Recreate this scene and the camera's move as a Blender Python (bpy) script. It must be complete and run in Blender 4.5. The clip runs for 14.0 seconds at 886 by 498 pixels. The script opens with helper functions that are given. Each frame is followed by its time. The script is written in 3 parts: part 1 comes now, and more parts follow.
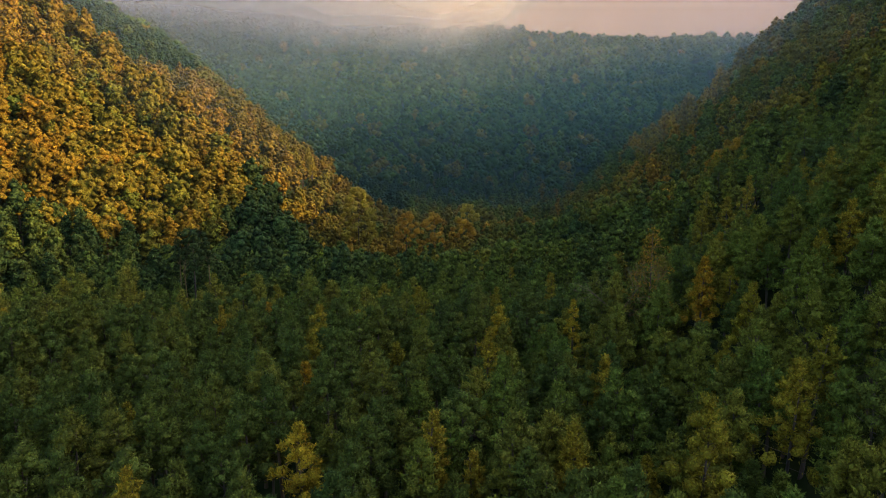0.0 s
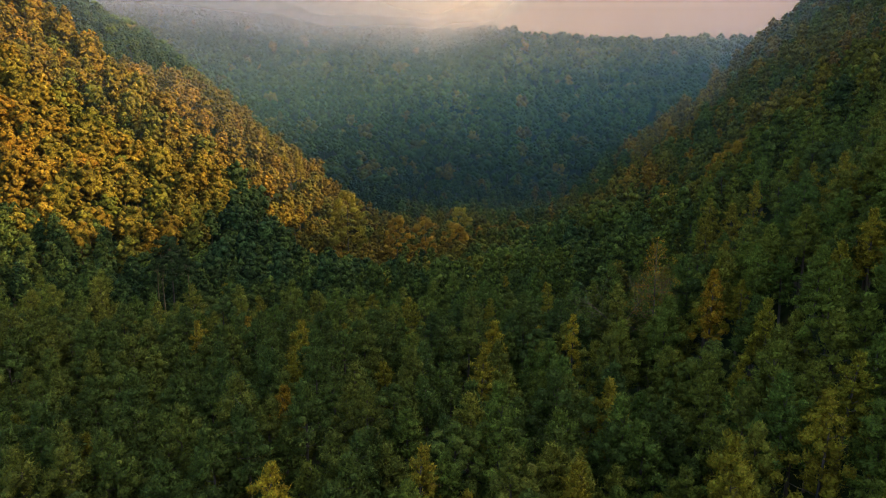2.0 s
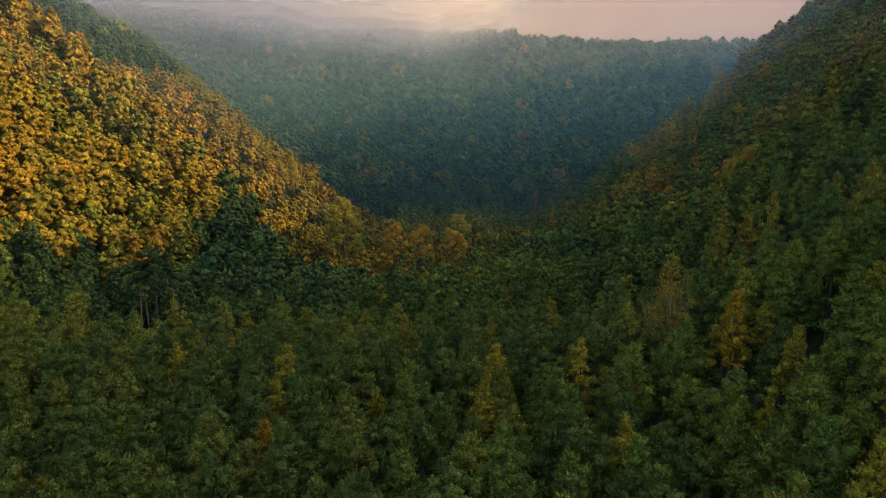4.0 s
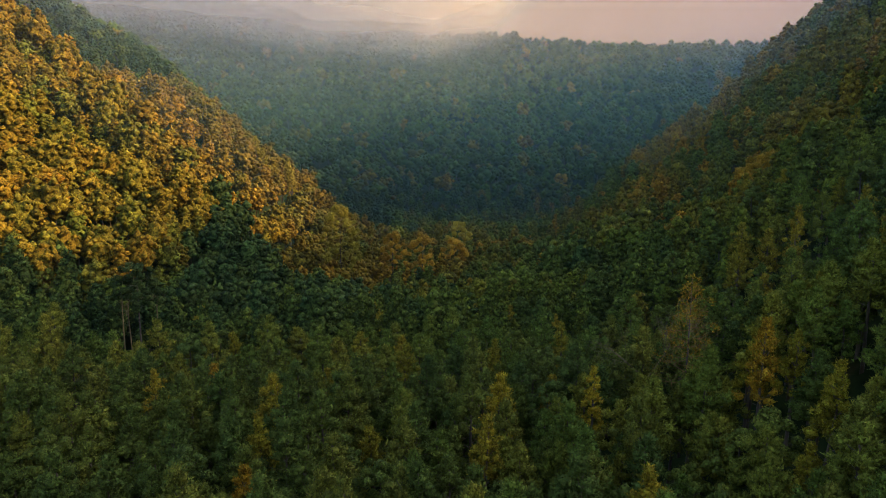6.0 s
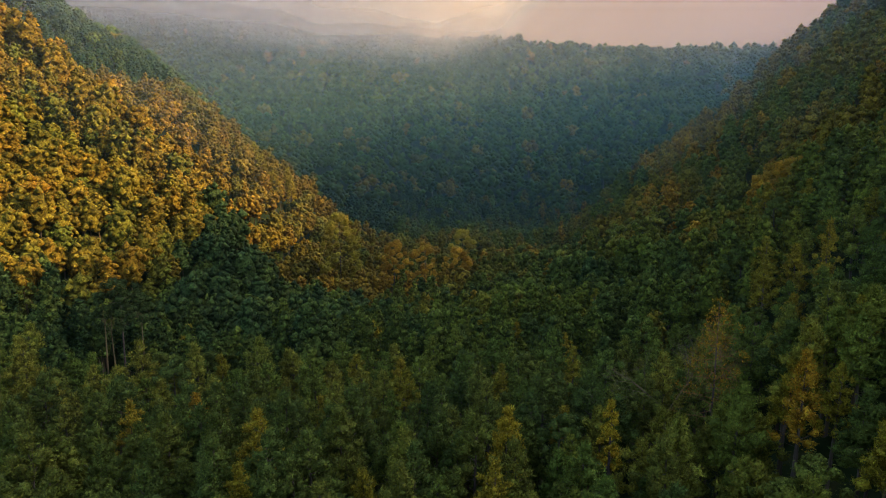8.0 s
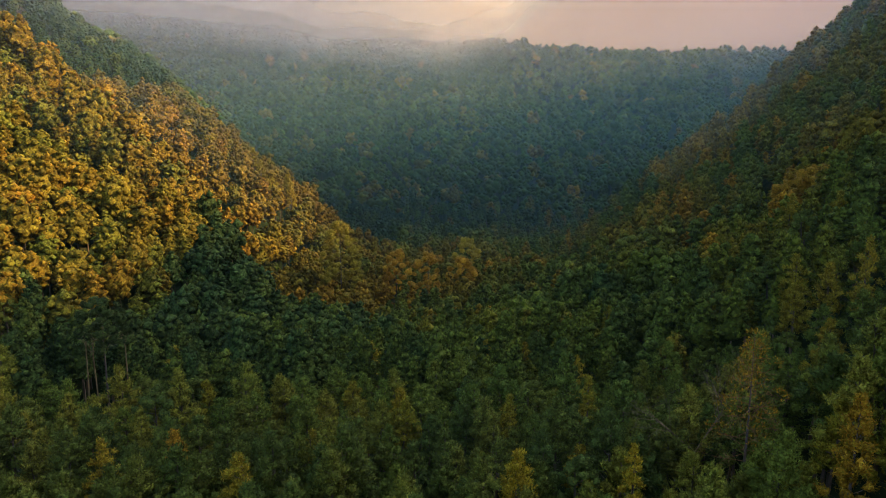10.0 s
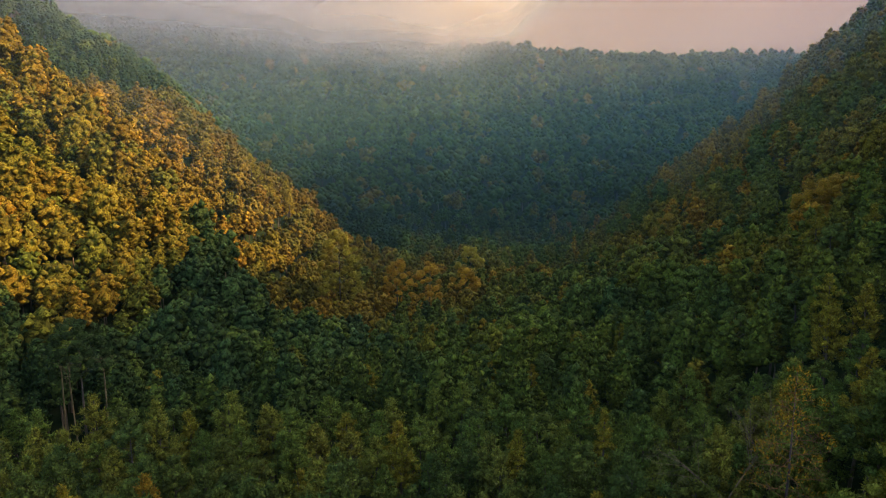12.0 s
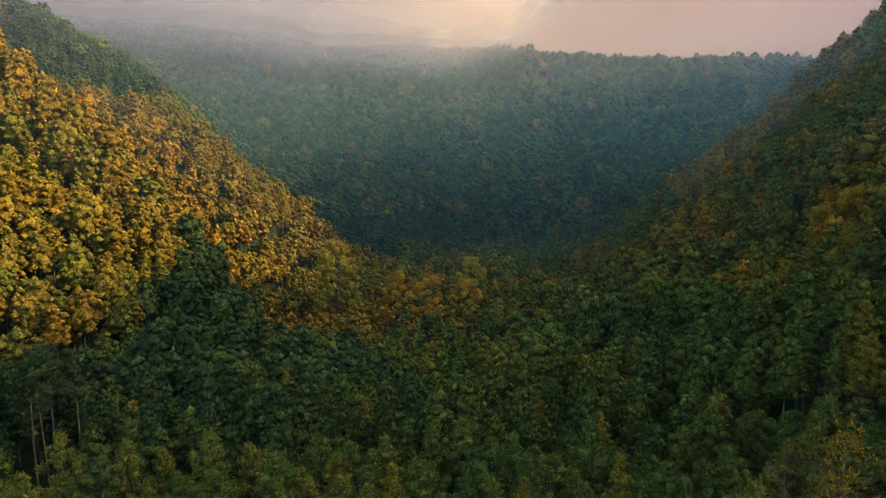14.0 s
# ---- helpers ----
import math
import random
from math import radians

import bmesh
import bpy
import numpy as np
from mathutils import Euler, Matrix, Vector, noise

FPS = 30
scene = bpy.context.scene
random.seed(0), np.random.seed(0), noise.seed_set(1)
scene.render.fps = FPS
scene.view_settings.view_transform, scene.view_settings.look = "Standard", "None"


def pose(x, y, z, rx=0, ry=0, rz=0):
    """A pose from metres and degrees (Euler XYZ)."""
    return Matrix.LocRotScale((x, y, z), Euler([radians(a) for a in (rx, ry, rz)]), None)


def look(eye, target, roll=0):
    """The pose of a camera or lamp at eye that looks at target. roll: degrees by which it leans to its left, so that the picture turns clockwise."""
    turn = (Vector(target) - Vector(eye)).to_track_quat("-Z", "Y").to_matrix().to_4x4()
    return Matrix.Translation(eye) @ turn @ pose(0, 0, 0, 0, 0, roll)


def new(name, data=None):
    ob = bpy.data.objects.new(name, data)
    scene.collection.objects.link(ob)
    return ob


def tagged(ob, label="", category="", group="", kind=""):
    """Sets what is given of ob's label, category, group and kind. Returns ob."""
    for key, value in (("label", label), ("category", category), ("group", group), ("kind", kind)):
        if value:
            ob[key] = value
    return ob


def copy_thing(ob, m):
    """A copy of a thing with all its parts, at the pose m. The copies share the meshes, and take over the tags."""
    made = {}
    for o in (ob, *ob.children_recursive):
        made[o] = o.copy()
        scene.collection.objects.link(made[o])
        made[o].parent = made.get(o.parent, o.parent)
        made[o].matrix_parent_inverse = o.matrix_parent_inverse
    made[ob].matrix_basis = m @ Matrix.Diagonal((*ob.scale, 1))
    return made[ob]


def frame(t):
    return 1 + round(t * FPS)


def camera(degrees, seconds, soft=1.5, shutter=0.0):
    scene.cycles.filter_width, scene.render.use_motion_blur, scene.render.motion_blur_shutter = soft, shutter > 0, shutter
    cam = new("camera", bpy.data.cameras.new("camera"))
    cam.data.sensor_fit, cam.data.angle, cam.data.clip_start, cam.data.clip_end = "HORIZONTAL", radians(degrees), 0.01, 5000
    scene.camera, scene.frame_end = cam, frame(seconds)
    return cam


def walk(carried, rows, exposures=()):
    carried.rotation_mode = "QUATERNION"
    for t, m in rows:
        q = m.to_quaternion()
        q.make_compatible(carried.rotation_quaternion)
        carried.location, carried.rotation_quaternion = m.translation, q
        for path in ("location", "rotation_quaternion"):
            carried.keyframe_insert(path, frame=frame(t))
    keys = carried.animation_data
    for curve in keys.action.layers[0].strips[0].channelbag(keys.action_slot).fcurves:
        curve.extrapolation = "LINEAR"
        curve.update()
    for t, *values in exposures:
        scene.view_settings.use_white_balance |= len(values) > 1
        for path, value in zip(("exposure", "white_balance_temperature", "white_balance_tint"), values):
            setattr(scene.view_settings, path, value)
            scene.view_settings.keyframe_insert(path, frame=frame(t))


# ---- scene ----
cam = camera(65, 14.0, soft=1.0)
PATH = [
    (0.0, pose(-0.00, 0.00, 80.00, 77.000, 0, 0.000) @ pose(0, 0, 0, 0, 0, -0.001)),
    (0.5, pose(0.07, 1.85, 79.89, 77.022, 0, -0.249) @ pose(0, 0, 0, 0, 0, 0.024)),
    (1.0, pose(0.11, 3.74, 79.82, 77.025, 0, -0.440) @ pose(0, 0, 0, 0, 0, 0.059)),
    (1.5, pose(0.14, 5.70, 79.83, 77.063, 0, -0.580) @ pose(0, 0, 0, 0, 0, 0.091)),
    (2.0, pose(0.19, 7.72, 79.86, 77.109, 0, -0.674) @ pose(0, 0, 0, 0, 0, 0.108)),
    (2.5, pose(0.27, 9.79, 79.90, 77.157, 0, -0.736) @ pose(0, 0, 0, 0, 0, 0.126)),
    (3.0, pose(0.34, 11.90, 79.94, 77.219, 0, -0.760) @ pose(0, 0, 0, 0, 0, 0.133)),
    (5.5, pose(0.58, 22.78, 80.41, 77.580, 0, -0.774) @ pose(0, 0, 0, 0, 0, 0.147)),
    (6.0, pose(0.59, 24.98, 80.52, 77.624, 0, -0.766) @ pose(0, 0, 0, 0, 0, 0.142)),
    (6.5, pose(0.64, 27.20, 80.61, 77.691, 0, -0.721) @ pose(0, 0, 0, 0, 0, 0.139)),
    (7.0, pose(0.75, 29.41, 80.68, 77.760, 0, -0.652) @ pose(0, 0, 0, 0, 0, 0.120)),
    (7.5, pose(0.88, 31.62, 80.74, 77.830, 0, -0.557) @ pose(0, 0, 0, 0, 0, 0.090)),
    (8.0, pose(0.96, 33.84, 80.81, 77.909, 0, -0.451) @ pose(0, 0, 0, 0, 0, 0.057)),
    (10.5, pose(1.23, 45.23, 81.37, 78.272, 0, -0.031) @ pose(0, 0, 0, 0, 0, -0.021)),
    (11.0, pose(1.28, 47.52, 81.46, 78.331, 0, 0.026) @ pose(0, 0, 0, 0, 0, -0.044)),
    (11.5, pose(1.35, 49.80, 81.61, 78.409, 0, 0.091) @ pose(0, 0, 0, 0, 0, -0.065)),
    (12.0, pose(1.43, 52.07, 81.78, 78.485, 0, 0.153) @ pose(0, 0, 0, 0, 0, -0.082)),
    (12.5, pose(1.51, 54.33, 81.99, 78.551, 0, 0.206) @ pose(0, 0, 0, 0, 0, -0.084)),
    (13.0, pose(1.56, 56.59, 82.23, 78.620, 0, 0.241) @ pose(0, 0, 0, 0, 0, -0.075)),
    (13.5, pose(1.63, 58.89, 82.50, 78.668, 0, 0.250) @ pose(0, 0, 0, 0, 0, -0.063)),
    (14.0, pose(1.69, 61.20, 82.79, 78.724, 0, 0.256) @ pose(0, 0, 0, 0, 0, -0.051)),
]
walk(cam, PATH, [(0.0, 2.37, 5950, 11.3), (14.0, 2.37, 5950, 11.3)])

# ---- world and sun ----
SUN_AZ, SUN_EL = radians(100), radians(27)      # azimuth from north (+y), clockwise
world = bpy.data.worlds.new("world")
scene.world = world
world.use_nodes = True
wn = world.node_tree
sky = wn.nodes.new("ShaderNodeTexSky")
sky.sky_type, sky.sun_disc = "NISHITA", False
sky.sun_elevation, sky.sun_rotation = SUN_EL, SUN_AZ
sky.air_density, sky.dust_density, sky.ozone_density = 1.0, 2.0, 1.0
wn.links.new(sky.outputs[0], wn.nodes["Background"].inputs[0])
wn.nodes["Background"].inputs[1].default_value = 0.15
sun = new("sun", bpy.data.lights.new("sun", "SUN"))
sun.data.energy, sun.data.angle, sun.data.color = 2.0, radians(3.0), (1.0, 0.68, 0.32)
to_sun = Vector((math.sin(SUN_AZ) * math.cos(SUN_EL), math.cos(SUN_AZ) * math.cos(SUN_EL), math.sin(SUN_EL)))
sun.matrix_world = look(to_sun * 500, (0, 0, 0))


# ---- materials ----
def material(name):
    m = bpy.data.materials.new(name)
    m.use_nodes = True
    t = m.node_tree
    return m, t, t.nodes["Principled BSDF"]


def node(t, kind, **given):
    n = t.nodes.new(kind)
    for key, value in given.items():
        n.inputs[key.replace("_", " ")].default_value = value
    return n


def ramp(t, source, stops):
    r = t.nodes.new("ShaderNodeValToRGB")
    e = r.color_ramp.elements
    while len(e) < len(stops):
        e.new(0.5)
    for k, (p, c) in enumerate(stops):
        e[k].position, e[k].color = p, (*c, 1)
    t.links.new(source, r.inputs[0])
    return r.outputs[0]


def foliage(name, stops, per_object, leaf=0.20, gaps=0.60, uneven=0.40, translucency=0.25):
    """Leaf masses: one tint a tree (stops, by the tree's own number), broken into single leaves of the given size
    that differ in shade and tilt, with gaps between them."""
    m, t, p = material(name)
    if per_object:
        tint = t.nodes.new("ShaderNodeObjectInfo").outputs["Random"]
    else:
        a = t.nodes.new("ShaderNodeAttribute")
        a.attribute_name = "tint"
        tint = a.outputs["Fac"]
    base = ramp(t, tint, stops)
    geo = t.nodes.new("ShaderNodeNewGeometry")
    # leaves are cells of about their true size, drawn out a little
    jig = node(t, "ShaderNodeTexNoise", Scale=1.7 / leaf, Detail=1.0)
    t.links.new(geo.outputs["Position"], jig.inputs["Vector"])
    warp = t.nodes.new("ShaderNodeVectorMath")
    warp.operation = "MULTIPLY_ADD"
    warp.inputs[1].default_value = (leaf, leaf, leaf)
    t.links.new(jig.outputs["Color"], warp.inputs[0])
    t.links.new(geo.outputs["Position"], warp.inputs[2])
    cell = node(t, "ShaderNodeTexVoronoi", Scale=1.0 / leaf)
    t.links.new(warp.outputs[0], cell.inputs["Vector"])
    part = t.nodes.new("ShaderNodeSeparateColor")
    t.links.new(cell.outputs["Color"], part.inputs[0])
    shade = node(t, "ShaderNodeMapRange", To_Min=1.0 - uneven, To_Max=1.0 + 1.1 * uneven)
    t.links.new(part.outputs[0], shade.inputs[0])
    mass = node(t, "ShaderNodeMapRange", To_Min=0.58, To_Max=1.40)
    t.links.new(geo.outputs["Random Per Island"], mass.inputs[0])
    both = t.nodes.new("ShaderNodeMath")
    both.operation = "MULTIPLY"
    t.links.new(shade.outputs[0], both.inputs[0])
    t.links.new(mass.outputs[0], both.inputs[1])
    hsv = t.nodes.new("ShaderNodeHueSaturation")
    hue = node(t, "ShaderNodeMapRange", To_Min=0.485, To_Max=0.515)
    t.links.new(part.outputs[1], hue.inputs[0])
    t.links.new(hue.outputs[0], hsv.inputs["Hue"])
    t.links.new(both.outputs[0], hsv.inputs["Value"])
    t.links.new(base, hsv.inputs["Color"])
    t.links.new(hsv.outputs[0], p.inputs["Base Color"])
    # tilt of each leaf
    off = t.nodes.new("ShaderNodeVectorMath")
    off.operation = "SUBTRACT"
    off.inputs[1].default_value = (0.5, 0.5, 0.5)
    t.links.new(cell.outputs["Color"], off.inputs[0])
    tilt = t.nodes.new("ShaderNodeVectorMath")
    tilt.operation = "MULTIPLY_ADD"
    tilt.inputs[1].default_value = (1.9 * uneven, 1.9 * uneven, 1.9 * uneven)
    t.links.new(off.outputs[0], tilt.inputs[0])
    t.links.new(geo.outputs["Normal"], tilt.inputs[2])
    unit = t.nodes.new("ShaderNodeVectorMath")
    unit.operation = "NORMALIZE"
    t.links.new(tilt.outputs[0], unit.inputs[0])
    t.links.new(unit.outputs[0], p.inputs["Normal"])
    p.inputs["Roughness"].default_value = 0.75
    p.inputs["Specular IOR Level"].default_value = 0.06
    tr = t.nodes.new("ShaderNodeBsdfTranslucent")
    t.links.new(hsv.outputs[0], tr.inputs[0])
    mix = node(t, "ShaderNodeMixShader", Fac=translucency)
    t.links.new(p.outputs[0], mix.inputs[1])
    t.links.new(tr.outputs[0], mix.inputs[2])
    last = mix
    if gaps:
        hole = t.nodes.new("ShaderNodeMath")
        hole.operation = "GREATER_THAN"
        hole.inputs[1].default_value = gaps
        t.links.new(cell.outputs["Distance"], hole.inputs[0])
        last = t.nodes.new("ShaderNodeMixShader")
        t.links.new(hole.outputs[0], last.inputs[0])
        t.links.new(mix.outputs[0], last.inputs[1])
        t.links.new(t.nodes.new("ShaderNodeBsdfTransparent").outputs[0], last.inputs[2])
    t.links.new(last.outputs[0], t.nodes["Material Output"].inputs[0])
    return m


GREEN = [(0.0, (0.069, 0.090, 0.011)), (0.5, (0.097, 0.106, 0.011)), (1.0, (0.136, 0.117, 0.011))]
pine_leaf = foliage("pine_needles", GREEN, True)
deep_leaf = foliage("deep_pine_needles", [(0.0, (0.044, 0.061, 0.010)), (0.6, (0.066, 0.076, 0.010)), (1.0, (0.095, 0.090, 0.010))], True)
olive_leaf = foliage("olive_leaves", [(0.0, (0.13, 0.11, 0.007)), (1.0, (0.20, 0.135, 0.008))], True)
broad_leaf = foliage("broad_leaves", [(0.0, (0.052, 0.069, 0.011)), (1.0, (0.090, 0.096, 0.011))], True)
brown_leaf = foliage("russet_leaves", [(0.0, (0.17, 0.095, 0.006)), (1.0, (0.21, 0.115, 0.006))], True)
orange_leaf = foliage("orange_leaves", [(0.0, (0.26, 0.125, 0.006)), (1.0, (0.31, 0.155, 0.007))], True)
yellow_leaf = foliage("yellow_leaves", [(0.0, (0.19, 0.14, 0.007)), (1.0, (0.25, 0.165, 0.008))], True)
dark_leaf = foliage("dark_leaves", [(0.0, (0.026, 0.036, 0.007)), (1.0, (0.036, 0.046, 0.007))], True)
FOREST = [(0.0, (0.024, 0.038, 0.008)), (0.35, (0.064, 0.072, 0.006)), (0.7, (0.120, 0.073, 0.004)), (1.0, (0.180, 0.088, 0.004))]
forest_leaf = foliage("forest_leaves", FOREST, False, 0.36, gaps=0.0, uneven=0.55)
DISTANT = [(0.0, (0.034, 0.055, 0.007)), (0.4, (0.065, 0.079, 0.007)), (1.0, (0.172, 0.090, 0.005))]
distant_leaf = foliage("distant_leaves", DISTANT, False, 1.1, 0.0, 0.14)


def bark_material():
    m, t, p = material("bark")
    n = node(t, "ShaderNodeTexNoise", Scale=3.0, Detail=6.0)
    c = ramp(t, n.outputs[0], [(0.3, (0.030, 0.018, 0.010)), (0.7, (0.12, 0.070, 0.035))])
    t.links.new(c, p.inputs["Base Color"])
    p.inputs["Roughness"].default_value = 0.9
    b = node(t, "ShaderNodeBump", Strength=0.6, Distance=0.05)
    t.links.new(n.outputs[0], b.inputs["Height"])
    t.links.new(b.outputs[0], p.inputs["Normal"])
    return m


def soil_material():
    m, t, p = material("forest_floor")
    co = t.nodes.new("ShaderNodeTexCoord").outputs["Object"]
    n = node(t, "ShaderNodeTexNoise", Scale=0.25, Detail=8.0)
    t.links.new(co, n.inputs["Vector"])
    c = ramp(t, n.outputs[0], [(0.35, (0.012, 0.018, 0.006)), (0.55, (0.022, 0.028, 0.008)), (0.75, (0.045, 0.036, 0.014))])
    t.links.new(c, p.inputs["Base Color"])
    p.inputs["Roughness"].default_value = 1.0
    p.inputs["Specular IOR Level"].default_value = 0.02
    return m


def wood_material(name, dark, light):
    m, t, p = material(name)
    n = node(t, "ShaderNodeTexNoise", Scale=4.0, Detail=5.0)
    t.links.new(ramp(t, n.outputs[0], [(0.3, dark), (0.7, light)]), p.inputs["Base Color"])
    p.inputs["Roughness"].default_value = 0.9
    return m


bark, soil = bark_material(), soil_material()
rust_wood = wood_material("rusty_wood", (0.08, 0.028, 0.004), (0.20, 0.075, 0.008))
pale_wood = wood_material("weathered_wood", (0.06, 0.036, 0.010), (0.13, 0.080, 0.024))

# ---- the valley ----
S = 1.8                     # metres in one unit of the plan
EYE_Z = 80.0


def step(a, b, v):
    k = np.clip((v - a) / (b - a), 0, 1)
    return k * k * (3 - 2 * k)


def smax(a, b, k):
    h = np.clip(0.5 + 0.5 * (a - b) / k, 0, 1)
    return b + (a - b) * h + k * h * (1 - h)


def smin(a, b, k):
    return -smax(-a, -b, k)


def wave(x, y, f, s):
    """Gentle, fixed unevenness."""
    return (np.sin(x * f + 1.3 * np.sin(y * f * 0.7 + s) + s) * np.sin(y * f * 0.9 + 1.1 * np.sin(x * f * 0.6 - s) + 2 * s))


# added skyline out of view: low where sun must pass, high where it is blocked
UNSEEN_CREST = ((-250, 60, 75, 110, 140, 172, 192, 206, 224, 300), (99, 99, 96, 92, 76, 76, 165, 165, 118, 118))


def unseen_crest(y):
    """Height of the mountain added out of view towards the sun, its profile cut to shape the shade."""
    return (np.interp(y - 12, *UNSEEN_CREST) + np.interp(y, *UNSEEN_CREST) + np.interp(y + 12, *UNSEEN_CREST)) / 3


FLOOR = ((0, 20, 33, 56, 78, 100, 119, 136, 167, 200), (-19.6, -20.4, -21.2, -23.0, -24.2, -26.0, -30.6, -35.0, -36.8, -37.0))


RIDGE = ((-220, -80, -42, 4, 44, 100, 154, 260), (78, 45.5, 39.5, 31, 27.6, 28.4, 33, 46))


def valley_floor(y):
    """Height of the tree tops along the middle of the valley."""
    return (np.interp(y - 8, *FLOOR) + np.interp(y, *FLOOR) + np.interp(y + 8, *FLOOR)) / 3


def canopy(x, y):
    """Height of the tree tops over the camera's first height, in plan units."""
    floor = valley_floor(y)
    # the hill in front faces the valley's mouth; a second lobe stands behind it, past a gully
    front = -16.8 - 0.52 * (x + 46) + 0.30 * (y - 122)
    front = front - 1.1 * np.maximum(0, y - (126 + np.clip(-x - 26, 0, 24) + 0.48 * np.maximum(0, -x - 50)))
    lobe = floor + 0.85 * (-x - 19) - 0.45 * np.maximum(0, 188 - y) - 0.9 * np.maximum(0, y - 214)
    lobe = smin(lobe, 5 - 0.1 * (x + 60), 4)
    third = 10.4 - 0.55 * (x + 84) - 0.7 * np.maximum(0, x + 88) - 0.6 * np.maximum(0, 240 - y) - 0.5 * np.maximum(0, y - 262)
    left = smin(smax(smax(front, lobe, 4), third, 4), 62 + 0 * x, 12)
    right_foot = 16 + 4 * step(58, 78, y) + 8 * step(95, 120, y) - 1 * step(140, 170, y)
    right = floor + 0.84 * (x - right_foot)
    right = smax(right, floor + 0.42 * (x - 7) * step(88, 125, y) * (1 - step(145, 185, y)), 3)
    right = right - 0.9 * np.maximum(0, y - (196 + 0.25 * np.maximum(0, x - 70)))
    right = smin(right, unseen_crest(y), 10)
    far = -36 + 0.66 * (y - 247) - 0.10 * np.maximum(0, x - 10)
    top = (np.interp(x - 10, *RIDGE) + np.interp(x + 10, *RIDGE)) / 2
    far = smin(far, top - 0.5 * np.maximum(0, y - (257 + (top + 36) / 0.66)), 8)
    z = smax(floor, left, 6)
    z = smax(z, right, 6)
    z = smax(z, far, 6)
    return z + 1.0 * wave(x, y, 0.11, 0.4) + 2.0 * wave(x, y, 0.045, 2.1) * step(30, 120, np.abs(x) + 0.3 * y)


TREE = 15.5 / S             # the crowns' height over the soil, plan units


def ground_z(x, y):
    """World height of the soil at a world place."""
    return EYE_Z + S * (canopy(x / S, y / S) - TREE)


def make_ground():
    gx = np.concatenate([np.linspace(-3000, -420, 14), np.arange(-400, 401, 8.0), np.linspace(420, 3000, 14)])
    gy = np.concatenate([np.linspace(-2500, -120, 14), np.arange(-100, 761, 8.0), np.linspace(790, 4200, 16)])
    X, Y = np.meshgrid(gx, gy)
    v = np.stack([X, Y, ground_z(X, Y)], -1).reshape(-1, 3)
    n, m = len(gx), len(gy)
    i = (np.arange(m - 1)[:, None] * n + np.arange(n - 1)).ravel()
    f = np.stack([i, i + 1, i + n + 1, i + n], -1)
    me = bpy.data.meshes.new("ground")
    me.from_pydata(v.tolist(), [], f.tolist())
    me.shade_smooth()
    me.materials.append(soil)
    tagged(new("ground", me), "dark forest floor of a steep wooded valley", "ground", kind="structure")


make_ground()

# ---- trees ----
rng = np.random.default_rng(7)


def leaves(centres, outward, count, size, spread, rng, flat=0.7, long=1.6, spray=False):
    """Small leaf faces round clump centres: vertices of count triangles a clump."""
    n = len(centres) * count
    c = np.repeat(centres, count, 0)
    o = np.repeat(outward, count, 0)
    s = np.repeat(spread, count)[:, None]
    d = rng.normal(size=(n, 3))
    d /= np.linalg.norm(d, axis=1)[:, None]
    d = np.where((d * o).sum(1)[:, None] < -0.35, -d, d)
    p = c + d * s * np.array([1, 1, flat]) * rng.uniform(0.72, 1.18, (n, 1))
    nor = d + 0.5 * o + rng.normal(size=(n, 3)) * 0.45 + (0, 0, 0.25)
    nor /= np.linalg.norm(nor, axis=1)[:, None]
    a = np.cross(nor, rng.normal(size=(n, 3)))
    if spray:
        a = a / np.linalg.norm(a, axis=1)[:, None] * 0.7 + d * 0.6 + o * 0.3 + (0, 0, 0.35)
    a /= np.linalg.norm(a, axis=1)[:, None]
    b = np.cross(nor, a)
    b /= np.linalg.norm(b, axis=1)[:, None]
    k = size * rng.uniform(0.6, 1.3, (n, 1))
    tri = np.stack([p + a * k * long * 0.5, p - a * k * long * 0.5 + b * k * 0.5, p - a * k * long * 0.4 - b * k * 0.5], 1)
    return tri.reshape(-1, 3)


def crown_clumps(kind, height, radius, n, rng):
    """Clump centres, outward ways and sizes of one crown."""
    k = (np.arange(n) + rng.uniform(0, 1, n)) / n
    turn = np.arange(n) * 2.39996 + rng.uniform(-0.5, 0.5, n)
    if kind == "pine":
        low = 0.50
        h = low + (1 - low) * k ** 0.9
        prof = np.clip(1 - k ** 1.7, 0, 1) ** 0.75 * (0.80 + 0.20 * np.sin(k * 19))
        size = radius * 1.75 / math.sqrt(n) * (1.15 - 0.45 * k) * rng.uniform(0.8, 1.2, n)
    else:
        low = 0.66 if kind == "tall" else 0.32
        h = low + (1 - low) * k
        prof = np.sqrt(np.clip(1 - np.abs((k - 0.3) / 0.72) ** 2.2, 0, 1))
        size = radius * 1.75 / math.sqrt(n) * rng.uniform(0.75, 1.2, n)
    lean = 1 + 0.22 * np.sin(turn * 2 + 1.0) + 0.15 * np.sin(turn * 3 + 2.0)
    inside = 0.35 if kind == "pine" else 0.72
    r = radius * prof * lean * np.sqrt(rng.uniform(inside, 1.0, n)) - size * 0.45
    r = np.maximum(r, 0)
    c = np.stack([r * np.cos(turn), r * np.sin(turn), height * h + rng.uniform(-0.3, 0.3, n)], -1)
    o = np.stack([np.cos(turn) * prof, np.sin(turn) * prof, 0.45 + 0.5 * k], -1)
    o /= np.linalg.norm(o, axis=1)[:, None]
    return c, o, size


